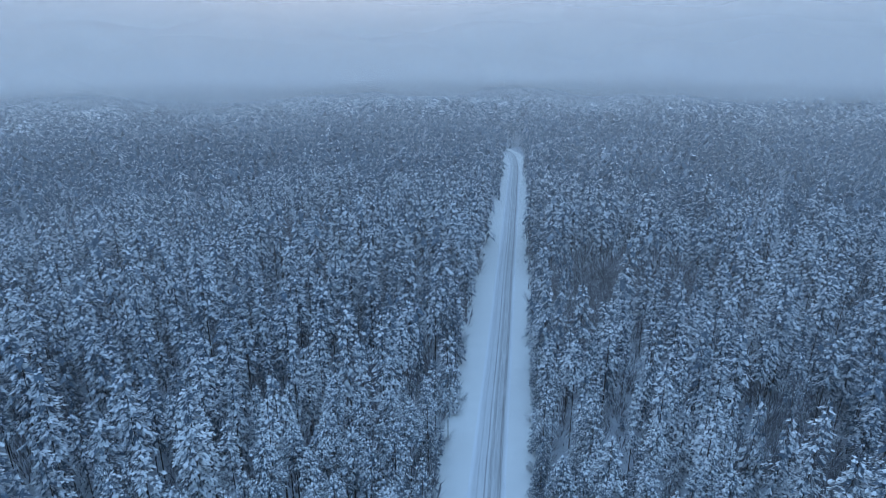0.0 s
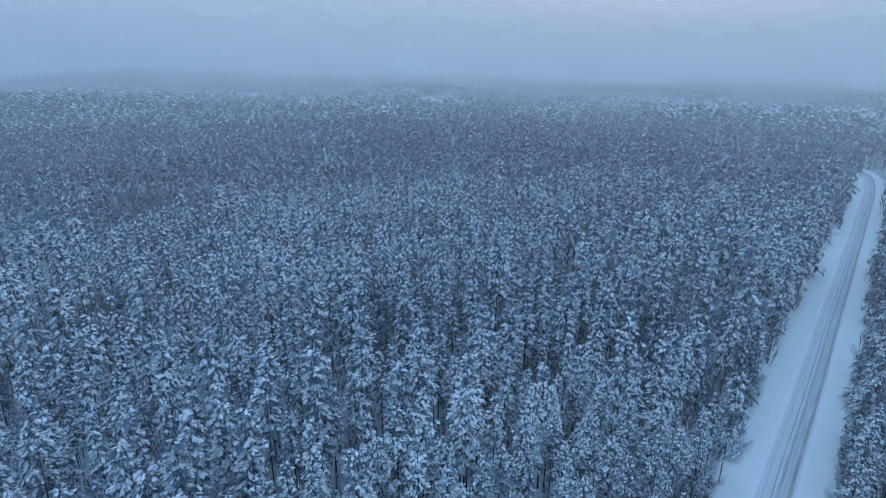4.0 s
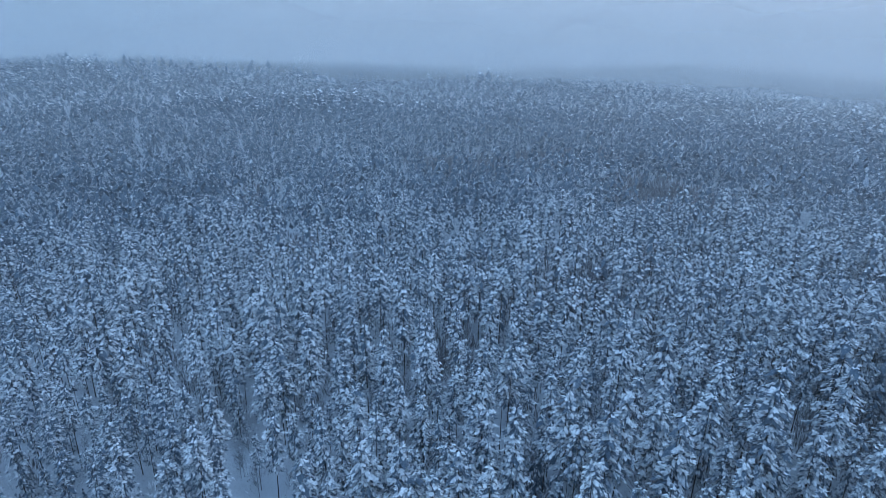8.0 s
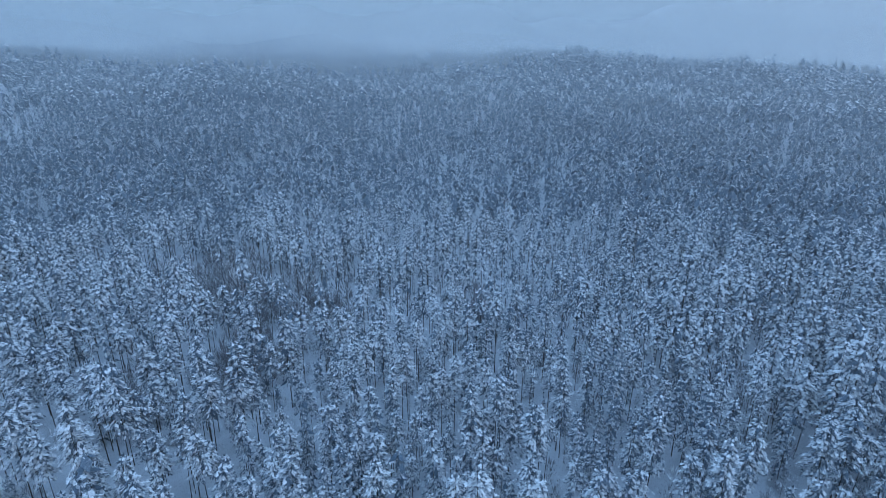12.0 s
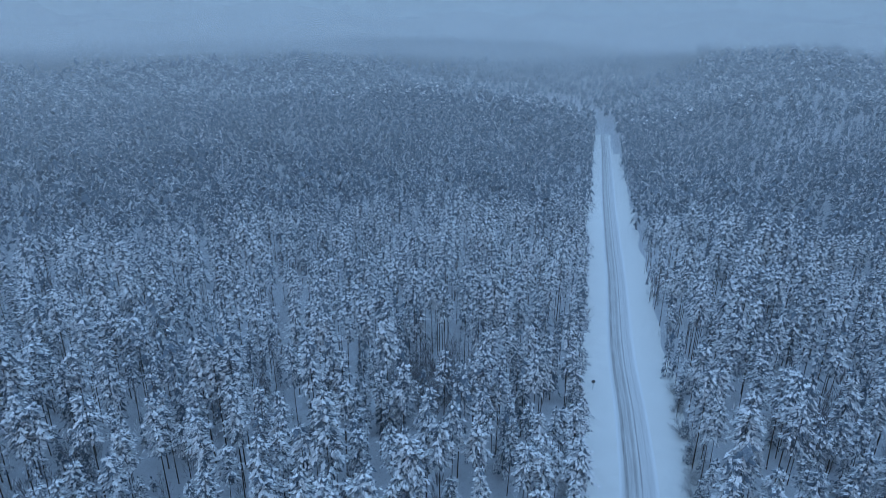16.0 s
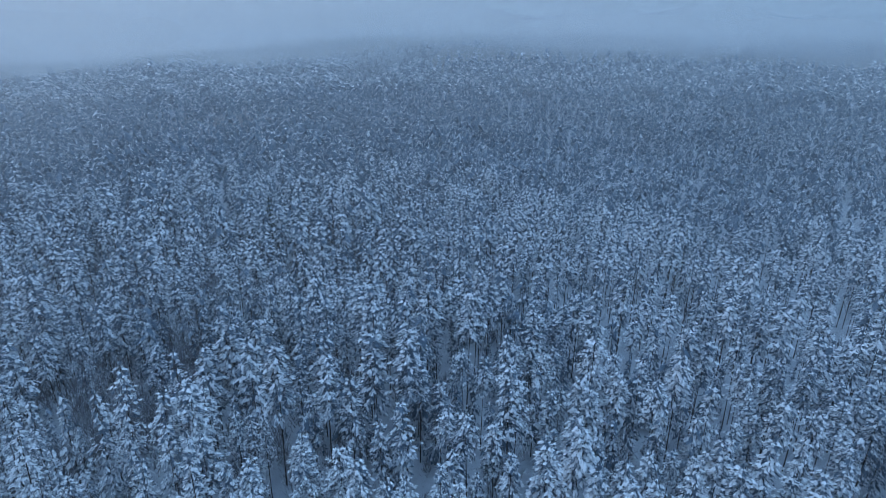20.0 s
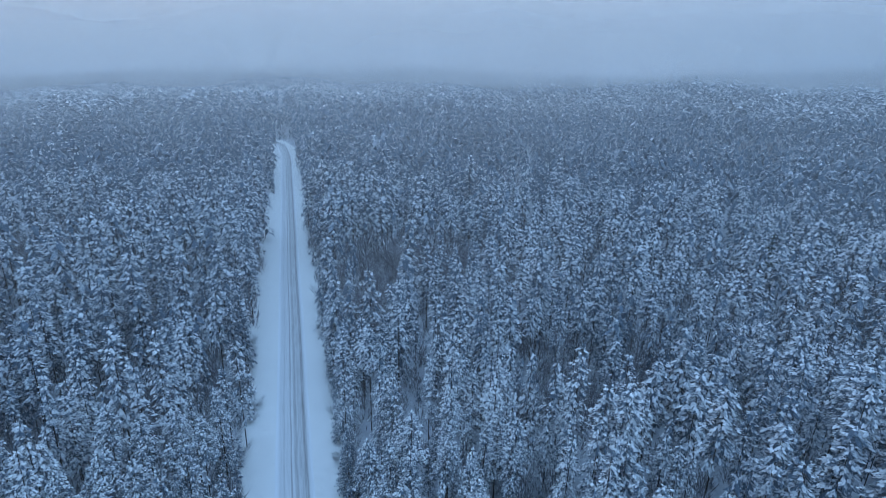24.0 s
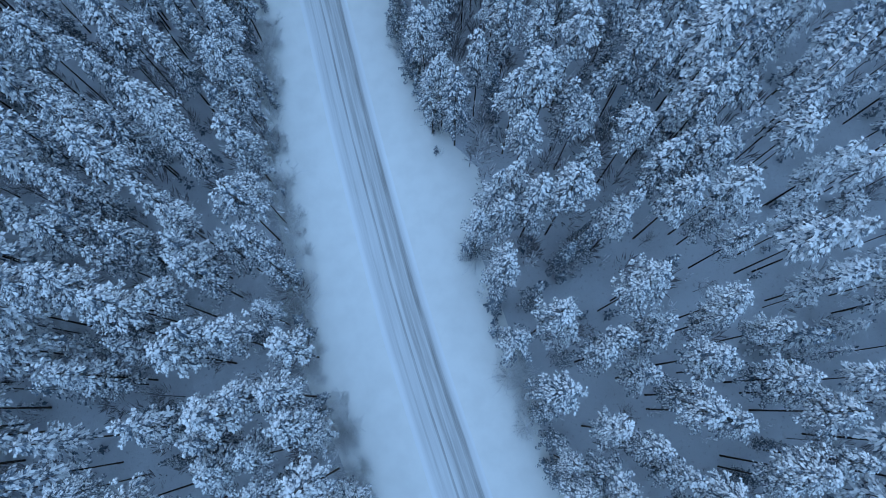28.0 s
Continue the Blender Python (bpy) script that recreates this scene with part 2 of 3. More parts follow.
def ground(xy):
    xy = np.asarray(xy, float)
    r = np.hypot(xy[:, 0], xy[:, 1])
    az = np.degrees(np.arctan2(-xy[:, 0], xy[:, 1])) % 360
    first = EYE - 19 + NEAR_RIDGE * np.tan(np.radians(np.interp(az, RIDGE_AZ, NEAR_UP)))
    second = EYE - 19 + FAR_RIDGE * np.tan(np.radians(np.interp(az, RIDGE_AZ, FAR_UP)))
    dip = 0.5 * (first + second) - 9
    z = np.zeros(len(xy))
    for low, high, a, b in ((250, NEAR_RIDGE, 0, first), (NEAR_RIDGE, VALLEY, first, dip), (VALLEY, FAR_RIDGE, dip, second)):
        s = np.clip((r - low) / (high - low), 0, 1)
        z = np.where(r >= low, a + (b - a) * s * s * (3 - 2 * s), z)
    wave = 3.0 * np.sin(xy[:, 0] / 61 + 1) * np.sin(xy[:, 1] / 83 + 2) + 2.0 * np.sin(xy[:, 0] / 170 + xy[:, 1] / 140)
    z = z + wave * np.clip((r - 150) / 250, 0, 1)
    off, _ = off_road(xy) if len(xy) else (np.zeros(0), 0)
    level = np.clip((np.abs(off) - 15) / 90, 0, 1)
    return z * np.where(r < 520, level, np.maximum(level, np.clip((r - 520) / 120, 0, 1)))


def mesh_of(name, verts, faces, materials, indices=None, uvs=None):
    """A mesh from arrays of triangles or quads."""
    me = bpy.data.meshes.new(name)
    verts, faces = np.asarray(verts, np.float32), np.asarray(faces, np.int32)
    count, size = faces.shape
    me.vertices.add(len(verts))
    me.vertices.foreach_set("co", verts.ravel())
    me.loops.add(count * size)
    me.loops.foreach_set("vertex_index", faces.ravel())
    me.polygons.add(count)
    me.polygons.foreach_set("loop_start", np.arange(0, count * size, size, dtype=np.int32))
    for m in materials:
        me.materials.append(m)
    if indices is not None:
        me.polygons.foreach_set("material_index", np.asarray(indices, np.int32))
    if uvs is not None:
        me.uv_layers.new(name="across").data.foreach_set("uv", np.asarray(uvs, np.float32)[faces.ravel()].ravel())
    me.update(calc_edges=True)
    return me


# ground: one sheet to the horizon
rings = np.r_[0.5, np.arange(6, 160, 6), 160 * 1.045 ** np.arange(1, 76)]
spokes = np.radians(np.arange(0, 360, 2.0))
gx, gy = rings[:, None] * -np.sin(spokes), rings[:, None] * np.cos(spokes)
gxy = np.stack([gx.ravel(), gy.ravel()], 1)
gz = ground(gxy)
S = len(spokes)
quads = [(i * S + j, (i + 1) * S + j, (i + 1) * S + (j + 1) % S, i * S + (j + 1) % S) for i in range(len(rings) - 1) for j in range(S)]
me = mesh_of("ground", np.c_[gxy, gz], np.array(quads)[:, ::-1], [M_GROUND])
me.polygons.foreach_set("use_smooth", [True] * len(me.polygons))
tagged(new("ground", me), "snow-covered forest floor with twigs and litter showing through, greyed for tree shade", "ground", kind="structure")


def half_widths(y, k):
    """How far the cleared strip reaches to the west and to the east of the road's middle."""
    west = np.interp(y, [-400, -120, -60, -10, 12, 30, 48, 70, 120, 150, 200, 285, 292, 330, 500], [8, 9.5, 9.5, 11, 11.5, 11.3, 10.5, 9, 9, 10, 9, 8.5, 7, 6.5, 6])
    east = np.interp(y, [-400, -150, -100, -60, -10, 20, 26, 31, 36, 50, 110, 200, 300, 500], [9, 10.5, 11, 10, 10.5, 10.5, 13, 13, 10, 9.5, 9, 8, 7.5, 6.5])
    ripple = 0.5 * np.sin(k * 0.9) + 0.4 * np.sin(k * 0.37 + 1)
    return west + ripple, east + 0.4 * np.sin(k * 0.8 + 2) + 0.3 * np.sin(k * 0.31)


def strip(name, profile, material, lift, label, wide=False):
    """A band along the road: profile lists (offset from the middle, height)."""
    zs = ground(ROAD)
    verts, uvs, faces = [], [], []
    m = len(profile)
    west, east = half_widths(ROAD[:, 1], np.arange(len(ROAD)))
    for k, (p, side) in enumerate(zip(ROAD, RSIDE)):
        for u, z in profile:
            if wide:
                u = u * (east[k] if u > 0 else west[k])
            verts.append((*(p + side * u), zs[k] + z + lift))
            uvs.append((u, RLEN[k]))
    for k in range(len(ROAD) - 1):
        for j in range(m - 1):
            a = k * m + j
            faces.append((a, a + m, a + m + 1, a + 1))
    me = mesh_of(name, verts, np.array(faces), [material], uvs=uvs)
    me.polygons.foreach_set("use_smooth", [True] * len(me.polygons))
    return tagged(new(name, me), label, "road", kind="structure")


strip("verge", [(-1.4, -0.25), (-1.1, 0.1), (-0.75, 0.05), (-0.45, 0.04), (-0.33, 0.05), (0.33, 0.05), (0.45, 0.03), (0.75, 0.06), (1.1, 0.1), (1.4, -0.25)], M_VERGE, 0.05,
      "smooth untouched snow verges along the forest road", wide=True)
strip("road", [(-3.6, -0.03), (-3.0, 0.07), (-2.2, 0.06), (-1.9, 0.035), (-1.6, 0.07), (-0.8, 0.065), (-0.5, 0.03), (-0.1, 0.05), (0.5, 0.01), (1.0, 0.05), (1.7, 0.05), (2.25, 0.0),
               (2.7, 0.07), (3.2, 0.07), (3.6, -0.03)], M_ROAD, 0.13, "snow-packed two-lane forest road with dark wheel tracks")

LAKE_Z = 0.5
# a frozen lake far off in the woods, with a clear snow cover
lake_r = np.linspace(600, 862, 26)
lake_half = 2.0 * np.clip(1 - ((lake_r - 731) / 133) ** 4, 0, 1)
lake_az = np.radians(37.5 + lake_half[:, None] * np.linspace(-1, 1, 9) * (1 + 0.12 * np.sin(lake_r / 17))[:, None])
lake_xy = np.stack([(-lake_r[:, None] * np.sin(lake_az)).ravel(), (lake_r[:, None] * np.cos(lake_az)).ravel()], 1)
k = np.array([(i * 9 + j, i * 9 + j + 1, i * 9 + j + 10, i * 9 + j + 9) for i in range(25) for j in range(8)])
tagged(new("frozen_lake", mesh_of("frozen_lake", np.c_[lake_xy, 0 * lake_xy[:, 0] + LAKE_Z], k[:, ::-1], [M_VERGE])), "snow-covered frozen lake among distant woods", "lake", kind="structure")

# ---- mist over the woods: haze put into see-through shells around the camera ----
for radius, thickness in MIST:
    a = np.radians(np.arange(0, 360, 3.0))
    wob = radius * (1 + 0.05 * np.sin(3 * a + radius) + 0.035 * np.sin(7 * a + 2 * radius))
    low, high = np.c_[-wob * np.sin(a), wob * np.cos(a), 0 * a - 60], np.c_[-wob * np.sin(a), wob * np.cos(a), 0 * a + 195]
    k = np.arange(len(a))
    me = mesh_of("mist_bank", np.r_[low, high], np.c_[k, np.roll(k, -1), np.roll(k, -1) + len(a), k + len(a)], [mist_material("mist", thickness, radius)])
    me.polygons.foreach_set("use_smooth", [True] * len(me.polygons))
    tagged(new("mist_bank", me), "thin see-through shell standing in for blue-grey winter mist over the forest", "mist", kind="structure")

# ---- trees ----


def unit(v):
    return v / np.maximum(np.linalg.norm(v, axis=-1, keepdims=True), 1e-9)


class Bits:
    """Collects triangles of tufts (needles under snow) and sticks (trunks, limbs, twigs)."""

    def __init__(self):
        self.v, self.f, self.n = [], [], 0

    def put(self, verts, faces):
        self.v.append(verts)
        self.f.append(faces + self.n)
        self.n += len(verts)

    def tufts(self, base, way, length, width, shape):
        """Clumps of needles under snow: a rounded, arched pad of eight triangles (tuft), or a folded leaf of two for trees further off (fold)."""
        base, way = np.asarray(base, float), unit(np.asarray(way, float))
        length, width = (np.broadcast_to(a, len(base))[:, None] for a in (length, width))
        side = unit(np.cross(way, (0, 0, 1.0)) + 1e-6)
        up = np.cross(side, way)
        if shape == "fold":
            mid = base + way * length * 0.5 - up * width * 0.22
            verts = np.stack([base, base + way * length, mid + side * width / 2, mid - side * width / 2], 1)
            tri = np.array([(0, 2, 1), (0, 1, 3)])
        else:
            one, two = base + way * length * 0.3, base + way * length * 0.75 - up * width * 0.1
            verts = np.stack([base, one - side * width * 0.42, one + side * width * 0.42, two - side * width * 0.46, two + side * width * 0.46, base + way * length - up * width * 0.45,
                              one + up * width * 0.34, two + up * width * 0.3], 1)
            tri = np.array([(0, 6, 1), (0, 2, 6), (1, 7, 3), (1, 6, 7), (2, 7, 6), (2, 4, 7), (3, 7, 5), (7, 4, 5)])
        k = np.arange(len(base))[:, None, None] * verts.shape[1]
        self.put(verts.reshape(-1, 3), (tri[None] + k).reshape(-1, 3))

    def sticks(self, a, b, ra, rb, sides=3):
        """Tapered open prisms from a to b."""
        a, b = np.asarray(a, float), np.asarray(b, float)
        way = unit(b - a)
        ref = np.where(np.abs(way[:, 2:3]) > 0.9, (1.0, 0, 0), (0, 0, 1.0))
        s = unit(np.cross(way, ref))
        u = np.cross(s, way)
        ra, rb = (np.broadcast_to(x, len(a))[:, None] for x in (ra, rb))
        rings = []
        for end, r in ((a, ra), (b, rb)):
            for j in range(sides):
                t = 2 * math.pi * j / sides
                rings.append(end + r * (s * math.cos(t) + u * math.sin(t)))
        verts = np.stack(rings, 1).reshape(-1, 3)
        tri = []
        for j in range(sides):
            i = (j + 1) % sides
            tri += [(j, i, sides + i), (j, sides + i, sides + j)]
        k = np.arange(len(a))[:, None, None] * 2 * sides
        self.put(verts, (np.array(tri)[None] + k).reshape(-1, 3))

    def arrays(self):
        return np.concatenate(self.v), np.concatenate(self.f)


def conifer(rng, kind, whorls, per, tufts, size, shape="tuft", dark=0.4, limbs=False, sides=3, open_foot=False, flat=0.54, low=0.0, body=0, bough=0.25, slim=1.0):
    """A trunk and a crown of small snow-laden tufts set along the branches of each whorl, for a full-grown tree, in metres.
    size: length of a tuft; dark: share of bare inner tufts; open_foot: a crown high up on a long bare trunk; low: how far down the crown is left out, for trees seen from afar; body: boughs that fill the inside of the crown, bough: their length as a share of it; slim: narrows the crown."""
    pine = kind == "pine"
    h = rng.uniform(18.5, 24) if pine else rng.uniform(14, 21)
    base = (rng.uniform(0.5, 0.66) if open_foot else rng.uniform(0.26, 0.45)) if pine else rng.uniform(0.06, 0.14)
    wide = (rng.uniform(2.3, 3.2) if open_foot else rng.uniform(2.3, 3.1)) if pine else rng.uniform(1.9, 2.6)
    lean = np.array([rng.normal(0, 0.3), rng.normal(0, 0.3), 0])
    trunk, limb, crown, core = Bits(), Bits(), Bits(), Bits()
    thick = h * rng.uniform(0.0050, 0.0066)
    cuts = [0.0, 0.45, 0.8, 0.985] if sides > 3 else [0.0, 0.9]
    for i in range(len(cuts) - 1 if sides else 0):
        a, b = cuts[i], cuts[i + 1]
        trunk.sticks([lean * a * a + (0, 0, h * a)], [lean * b * b + (0, 0, h * b)], thick * (1 - 0.85 * a), thick * (1 - 0.85 * b), sides)
    # branches
    n = whorls * per
    s = (np.repeat(np.arange(whorls), per) + rng.uniform(0.1, 0.9, n) * 0.8) / whorls
    s = low + (1 - low) * s
    az = 2 * math.pi * (np.tile(np.arange(per), whorls) + rng.uniform(-0.4, 0.4, n)) / per + np.repeat(rng.uniform(0, 6.28, whorls), per)
    if pine:
        reach = wide * np.minimum(1, 0.55 + 1.5 * s) * (1 - s) ** rng.uniform(0.5, 0.85) + 0.3
        rise, droop = 0.15 + 0.5 * s, rng.uniform(0.25, 0.6, n)
    else:
        reach = wide * (1 - s) ** 0.85 + 0.22
        rise, droop = 0.05 + 0.25 * s, rng.uniform(0.4, 0.7, n)
    length = slim * reach * rng.uniform(0.6, 1.2, n) * np.repeat(rng.uniform(0.8, 1.15, whorls), per)
    z = h * (base + (0.97 - base) * s)
    foot = lean * ((z / h) ** 2)[:, None] + np.c_[0 * z, 0 * z, z]
    out = np.c_[np.cos(az), np.sin(az), 0 * az]

    def along(k, q):
        p = foot[k] + out[k] * (length[k] * q)[:, None]
        p[:, 2] += length[k] * (rise[k] * q - droop[k] * q * q)
        return p

    def turned(k, turn, slope):
        c, d = np.cos(turn), np.sin(turn)
        return np.c_[out[k, 0] * c - out[k, 1] * d, out[k, 0] * d + out[k, 1] * c, slope]

    # tufts: more of them on longer branches, from a third of the way out to the tip
    k = np.repeat(np.arange(n), np.maximum(1, np.round(tufts * length / length.mean())).astype(int))
    m = len(k)
    q = rng.uniform(0.3, 1.0, m) ** 0.75
    side = rng.uniform(-1, 1, m)
    slope = rise[k] - 2 * droop[k] * q - rng.uniform(-0.1, 1.1, m)
    at = along(k, q) + np.c_[-out[k, 1], out[k, 0], 0 * q] * (side * length[k] * 0.3 * (1.15 - 0.75 * q))[:, None]
    at[:, 2] += rng.uniform(-0.18, 0.15, m)
    long = size * rng.uniform(0.7, 1.3, m)
    crown.tufts(at - turned(k, side * 0.9, slope) * (long * 0.4)[:, None], turned(k, side * 0.9, slope), long, long * flat * rng.uniform(0.8, 1.2, m), shape)
    t = np.arange(3) * 2.1
    crown.tufts([lean + (0, 0, h * 0.985 - 0.7)] * 3, np.c_[0.3 * np.cos(t), 0.3 * np.sin(t), 0 * t + 1], max(0.8, size), max(0.8, size) * 0.45, shape)
    # bare needles and twigs inside and underneath, in a colour darkened as crown shade
    k = rng.integers(0, n, int(m * dark))
    q = rng.uniform(0.05, 0.7, len(k))
    at = along(k, q)
    at[:, 2] -= rng.uniform(0.1, 0.5, len(k))
    long = size * rng.uniform(0.9, 1.5, len(k))
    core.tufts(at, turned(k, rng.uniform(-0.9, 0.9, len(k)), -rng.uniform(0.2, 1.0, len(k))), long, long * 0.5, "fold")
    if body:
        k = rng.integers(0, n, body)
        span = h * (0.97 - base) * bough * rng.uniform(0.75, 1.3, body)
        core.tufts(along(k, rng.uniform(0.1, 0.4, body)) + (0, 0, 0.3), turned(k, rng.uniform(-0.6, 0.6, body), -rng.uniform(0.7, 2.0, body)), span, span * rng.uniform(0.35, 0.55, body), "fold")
    if limbs:
        whole = np.arange(n)
        limb.sticks(foot, along(whole, np.full(n, 0.85)), 0.04, 0.012)
    return trunk, limb, crown, core


def bare(rng, tall, limbs, twigs, lean=0.5, sides=5):
    """A leafless broadleaf tree or bush: a trunk, and limbs that fork into fine twigs."""
    trunk, limb = Bits(), Bits()
    top = np.array([rng.normal(0, 0.2), rng.normal(0, 0.2), tall])
    if sides:
        trunk.sticks([(0, 0, 0)], [top], tall * 0.007, 0.01, sides)
    a, b, ra, rb = [], [], [], []
    for i in range(limbs):
        s = rng.uniform(0.25, 0.95) if sides else 0.02
        az = rng.uniform(0, 2 * math.pi)
        foot = top * s
        reach = tall * (0.30 if sides else 0.6) * (1.15 - s * 0.75)
        way = unit(np.array([math.cos(az) * lean, math.sin(az) * lean, rng.uniform(0.6, 1.1)]))
        tip = foot + way * reach
        a.append(foot), b.append(tip), ra.append(0.02 + 0.02 * (1 - s)), rb.append(0.008)
        for j in range(twigs):
            q = rng.uniform(0.25, 1.0)
            start = foot + way * reach * q
            t2 = unit(way + rng.normal(0, 0.55, 3))
            end = start + t2 * reach * rng.uniform(0.25, 0.5)
            a.append(start), b.append(end), ra.append(0.022), rb.append(0.008)
    limb.sticks(a, b, np.array(ra), np.array(rb))
    return trunk, limb, None, None


def tree_thing(name, kind, parts, label, category, group):
    """A tree as a thing of its own: an Empty at the foot with its trunk, limbs and crown."""
    root = new(name)
    skins = {"pine": (M_BARK, M_BARK, M_PINE), "spruce": (M_BARK, M_BARK, M_SPRUCE), "bare": (M_TWIG, M_TWIG, None), "bush": (M_FROST, M_FROST, None), "dark": (M_BARK, M_BARK, M_DARK)}[kind]
    trunk, limb, crown, core = parts
    if trunk.v:
        new("trunk", mesh_of("trunk", *trunk.arrays(), [skins[0]])).parent = root
    verts, faces = limb.arrays()
    index = np.zeros(len(faces))
    if crown is not None:
        for bits, skin in ((crown, 1), (core, 2)):
            more, extra = bits.arrays()
            verts, faces, index = np.vstack([verts, more]), np.vstack([faces, extra + len(verts)]), np.r_[index, np.full(len(extra), skin)]
    me = mesh_of("crown", verts, faces, [skins[1], skins[2] or skins[1], M_CORE], index)
    if crown is not None:
        me.polygons.foreach_set("use_smooth", [True] * len(me.polygons))
    new("crown", me).parent = root
    return tagged(root, label, category, group)


def scatter(rng, low, high, cell, keep):
    """Jittered grid places between two radii round the clearing's middle."""
    n = int((high + 45) // cell) + 1
    gx, gy = np.meshgrid(np.arange(-n, n + 1) * cell, np.arange(-n, n + 1) * cell + 25)
    xy = np.stack([gx.ravel(), gy.ravel()], 1) + rng.uniform(-0.62, 0.62, (gx.size, 2)) * cell
    far = reach_of(xy)
    xy = xy[(far >= low) & (far < high)]
    return xy[keep(xy)]


def reach_of(xy):
    """Distance from the stretch of road between y = -10 and y = 60."""
    return np.hypot(xy[:, 0], xy[:, 1] - np.clip(xy[:, 1], -10, 60))


def lumpy(xy, scale, seed):
    """Smooth noise between 0 and 1, from a few waves."""
    r = np.random.default_rng(seed)
    out = np.zeros(len(xy))
    for i in range(7):
        w, p = r.normal(0, 1, 2) / scale * 6.28 * 0.35 * (1 + 0.4 * i), r.uniform(0, 6.28)
        out += np.sin(xy @ w + p) / (1 + 0.25 * i)
    return 0.5 + 0.5 * np.tanh(out * 0.75)


# Leafless patches: heading, distance, radius, in degrees and metres.
PATCHES = [(83, 326, 17), (79, 334, 18), (74, 350, 18), (69, 370, 18), (65, 300, 20), (61, 288, 22), (57, 270, 18), (63, 265, 14), (82, 194, 11), (69, 167, 11), (98, 202, 9), (81, 125, 7), (101, 275, 10),
           (164, 190, 16), (160, 170, 17), (153, 155, 12), (158, 136, 9), (163, 128, 9), (136, 152, 8), (172, 125, 9), (-10, 186, 14), (-8, 166, 13), (-7, 145, 10), (-16, 188, 10),
           (-30, 115, 9), (-38, 125, 9), (15, 120, 7), (20, 225, 16), (40, 260, 18), (-43, 420, 35), (-20, 300, 16), (-150, 115, 10)]


def bare_share(xy):
    share = 0.07 + 0.12 * (lumpy(xy, 120, 5) > 0.8)
    for heading, far, size in PATCHES:
        c = np.array([-far * math.sin(radians(heading)), far * math.cos(radians(heading))])
        d = np.hypot(*(xy - c).T) / size
        share = np.maximum(share, 0.93 * np.clip(2.2 - 1.6 * d, 0, 1))
    return share


def heading_of(xy):
    return np.degrees(np.arctan2(-xy[:, 0], xy[:, 1])) % 360


def wooded(xy):
    """Where trees stand: off the cleared strip, thinner to the south-west."""
    off, y = off_road(xy)
    west, east = half_widths(y, np.zeros(len(y)))
    clear = np.where(off > 0, east, west) - 0.2
    az = heading_of(xy)
    r = np.hypot(*xy.T)
    dense = np.interp(az, [0, 45, 90, 150, 185, 230, 280, 300, 330, 360], [0.76, 0.8, 0.96, 0.93, 0.9, 0.88, 0.88, 0.84, 0.76, 0.76])
    dense = np.where(r < 75, 0.98, np.where((r > 200) & (az > 90) & (az < 310), 0.98, dense)) - 0.14 * (lumpy(xy, 45, 11) > 0.86)
    dice = np.random.default_rng(len(xy)).uniform(size=len(xy))
    field = np.abs(az - 37.5) < 2.1 * np.clip(1 - ((r - 731) / 136) ** 4, 0, 1)
    beside_dark = np.hypot(xy[:, 0] - 142.6, xy[:, 1] - 137.2) < 4.5
    return (np.abs(off) > clear) & (dice < dense) & ~field & ~beside_dark


def sorts(rng, xy):
    """0 pine, 1 spruce, 2 leafless, 3 pine with a high crown, for each place."""
    off, _ = off_road(xy)
    az = heading_of(xy)
    spruce = np.interp(az, [0, 20, 60, 120, 200, 290, 315, 335, 360], [0.34, 0.26, 0.10, 0.05, 0.06, 0.10, 0.34, 0.4, 0.34]) + 0.2 * (lumpy(xy, 90, 3) > 0.75)
    spruce = np.where(np.hypot(*xy.T) < 80, 0.12, spruce)
    dice = rng.uniform(size=len(xy))
    leafless = bare_share(xy)
    tall = rng.uniform(size=len(xy)) < np.interp(az, [0, 60, 110, 150, 200, 280, 310, 360], [0.08, 0.1, 0.3, 0.6, 0.85, 0.8, 0.3, 0.08])
    return np.where(dice < leafless, 2, np.where(dice < leafless + spruce, 1, np.where(tall, 3, 0)))


GROWTH = ([0, 45, 90, 130, 200, 285, 320, 360], [1.3, 1.22, 1.02, 0.97, 1.0, 1.03, 1.3, 1.3])  # stature of the trees by heading


def grow(name, places, sort, variants, rng, label, scale=(0.7, 1.2)):
    """Joins scaled and turned copies of the variants into one mesh."""
    verts, faces, index, n = [], [], [], 0
    z = ground(places)
    stature = (0.86 + 0.24 * lumpy(places, 40, 31)) * np.interp(heading_of(places), *GROWTH)
    for (x, y), zz, s, grown in zip(places, z, sort, stature):
        vs, fs, ms = variants[s][rng.integers(len(variants[s]))]
        t, k = rng.uniform(0, 6.283), rng.uniform(*scale) * grown
        c, q = math.cos(t) * k, math.sin(t) * k
        v = vs @ np.array([(c, q, 0), (-q, c, 0), (0, 0, k)])
        verts.append(v + (x, y, zz - 0.1)), faces.append(fs + n), index.append(ms)
        n += len(vs)
    me = mesh_of(name, np.concatenate(verts), np.concatenate(faces), [M_PINE, M_SPRUCE, M_TWIG, M_BARK, M_FAR, M_MID, M_CORE, M_FROST], np.concatenate(index))
    return tagged(new(name, me), label, "forest", kind="stuff")


def joined(parts, skin, bark=3):
    """Trunk, limbs and crown as one set of arrays with material indices."""
    v, f, m, n = [], [], [], 0
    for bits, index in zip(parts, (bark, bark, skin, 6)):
        if bits is not None and bits.v:
            vs, fs = bits.arrays()
            v.append(vs), f.append(fs + n), m.append(np.full(len(fs), index))
            n += len(vs)
    return np.concatenate(v), np.concatenate(f), np.concatenate(m)


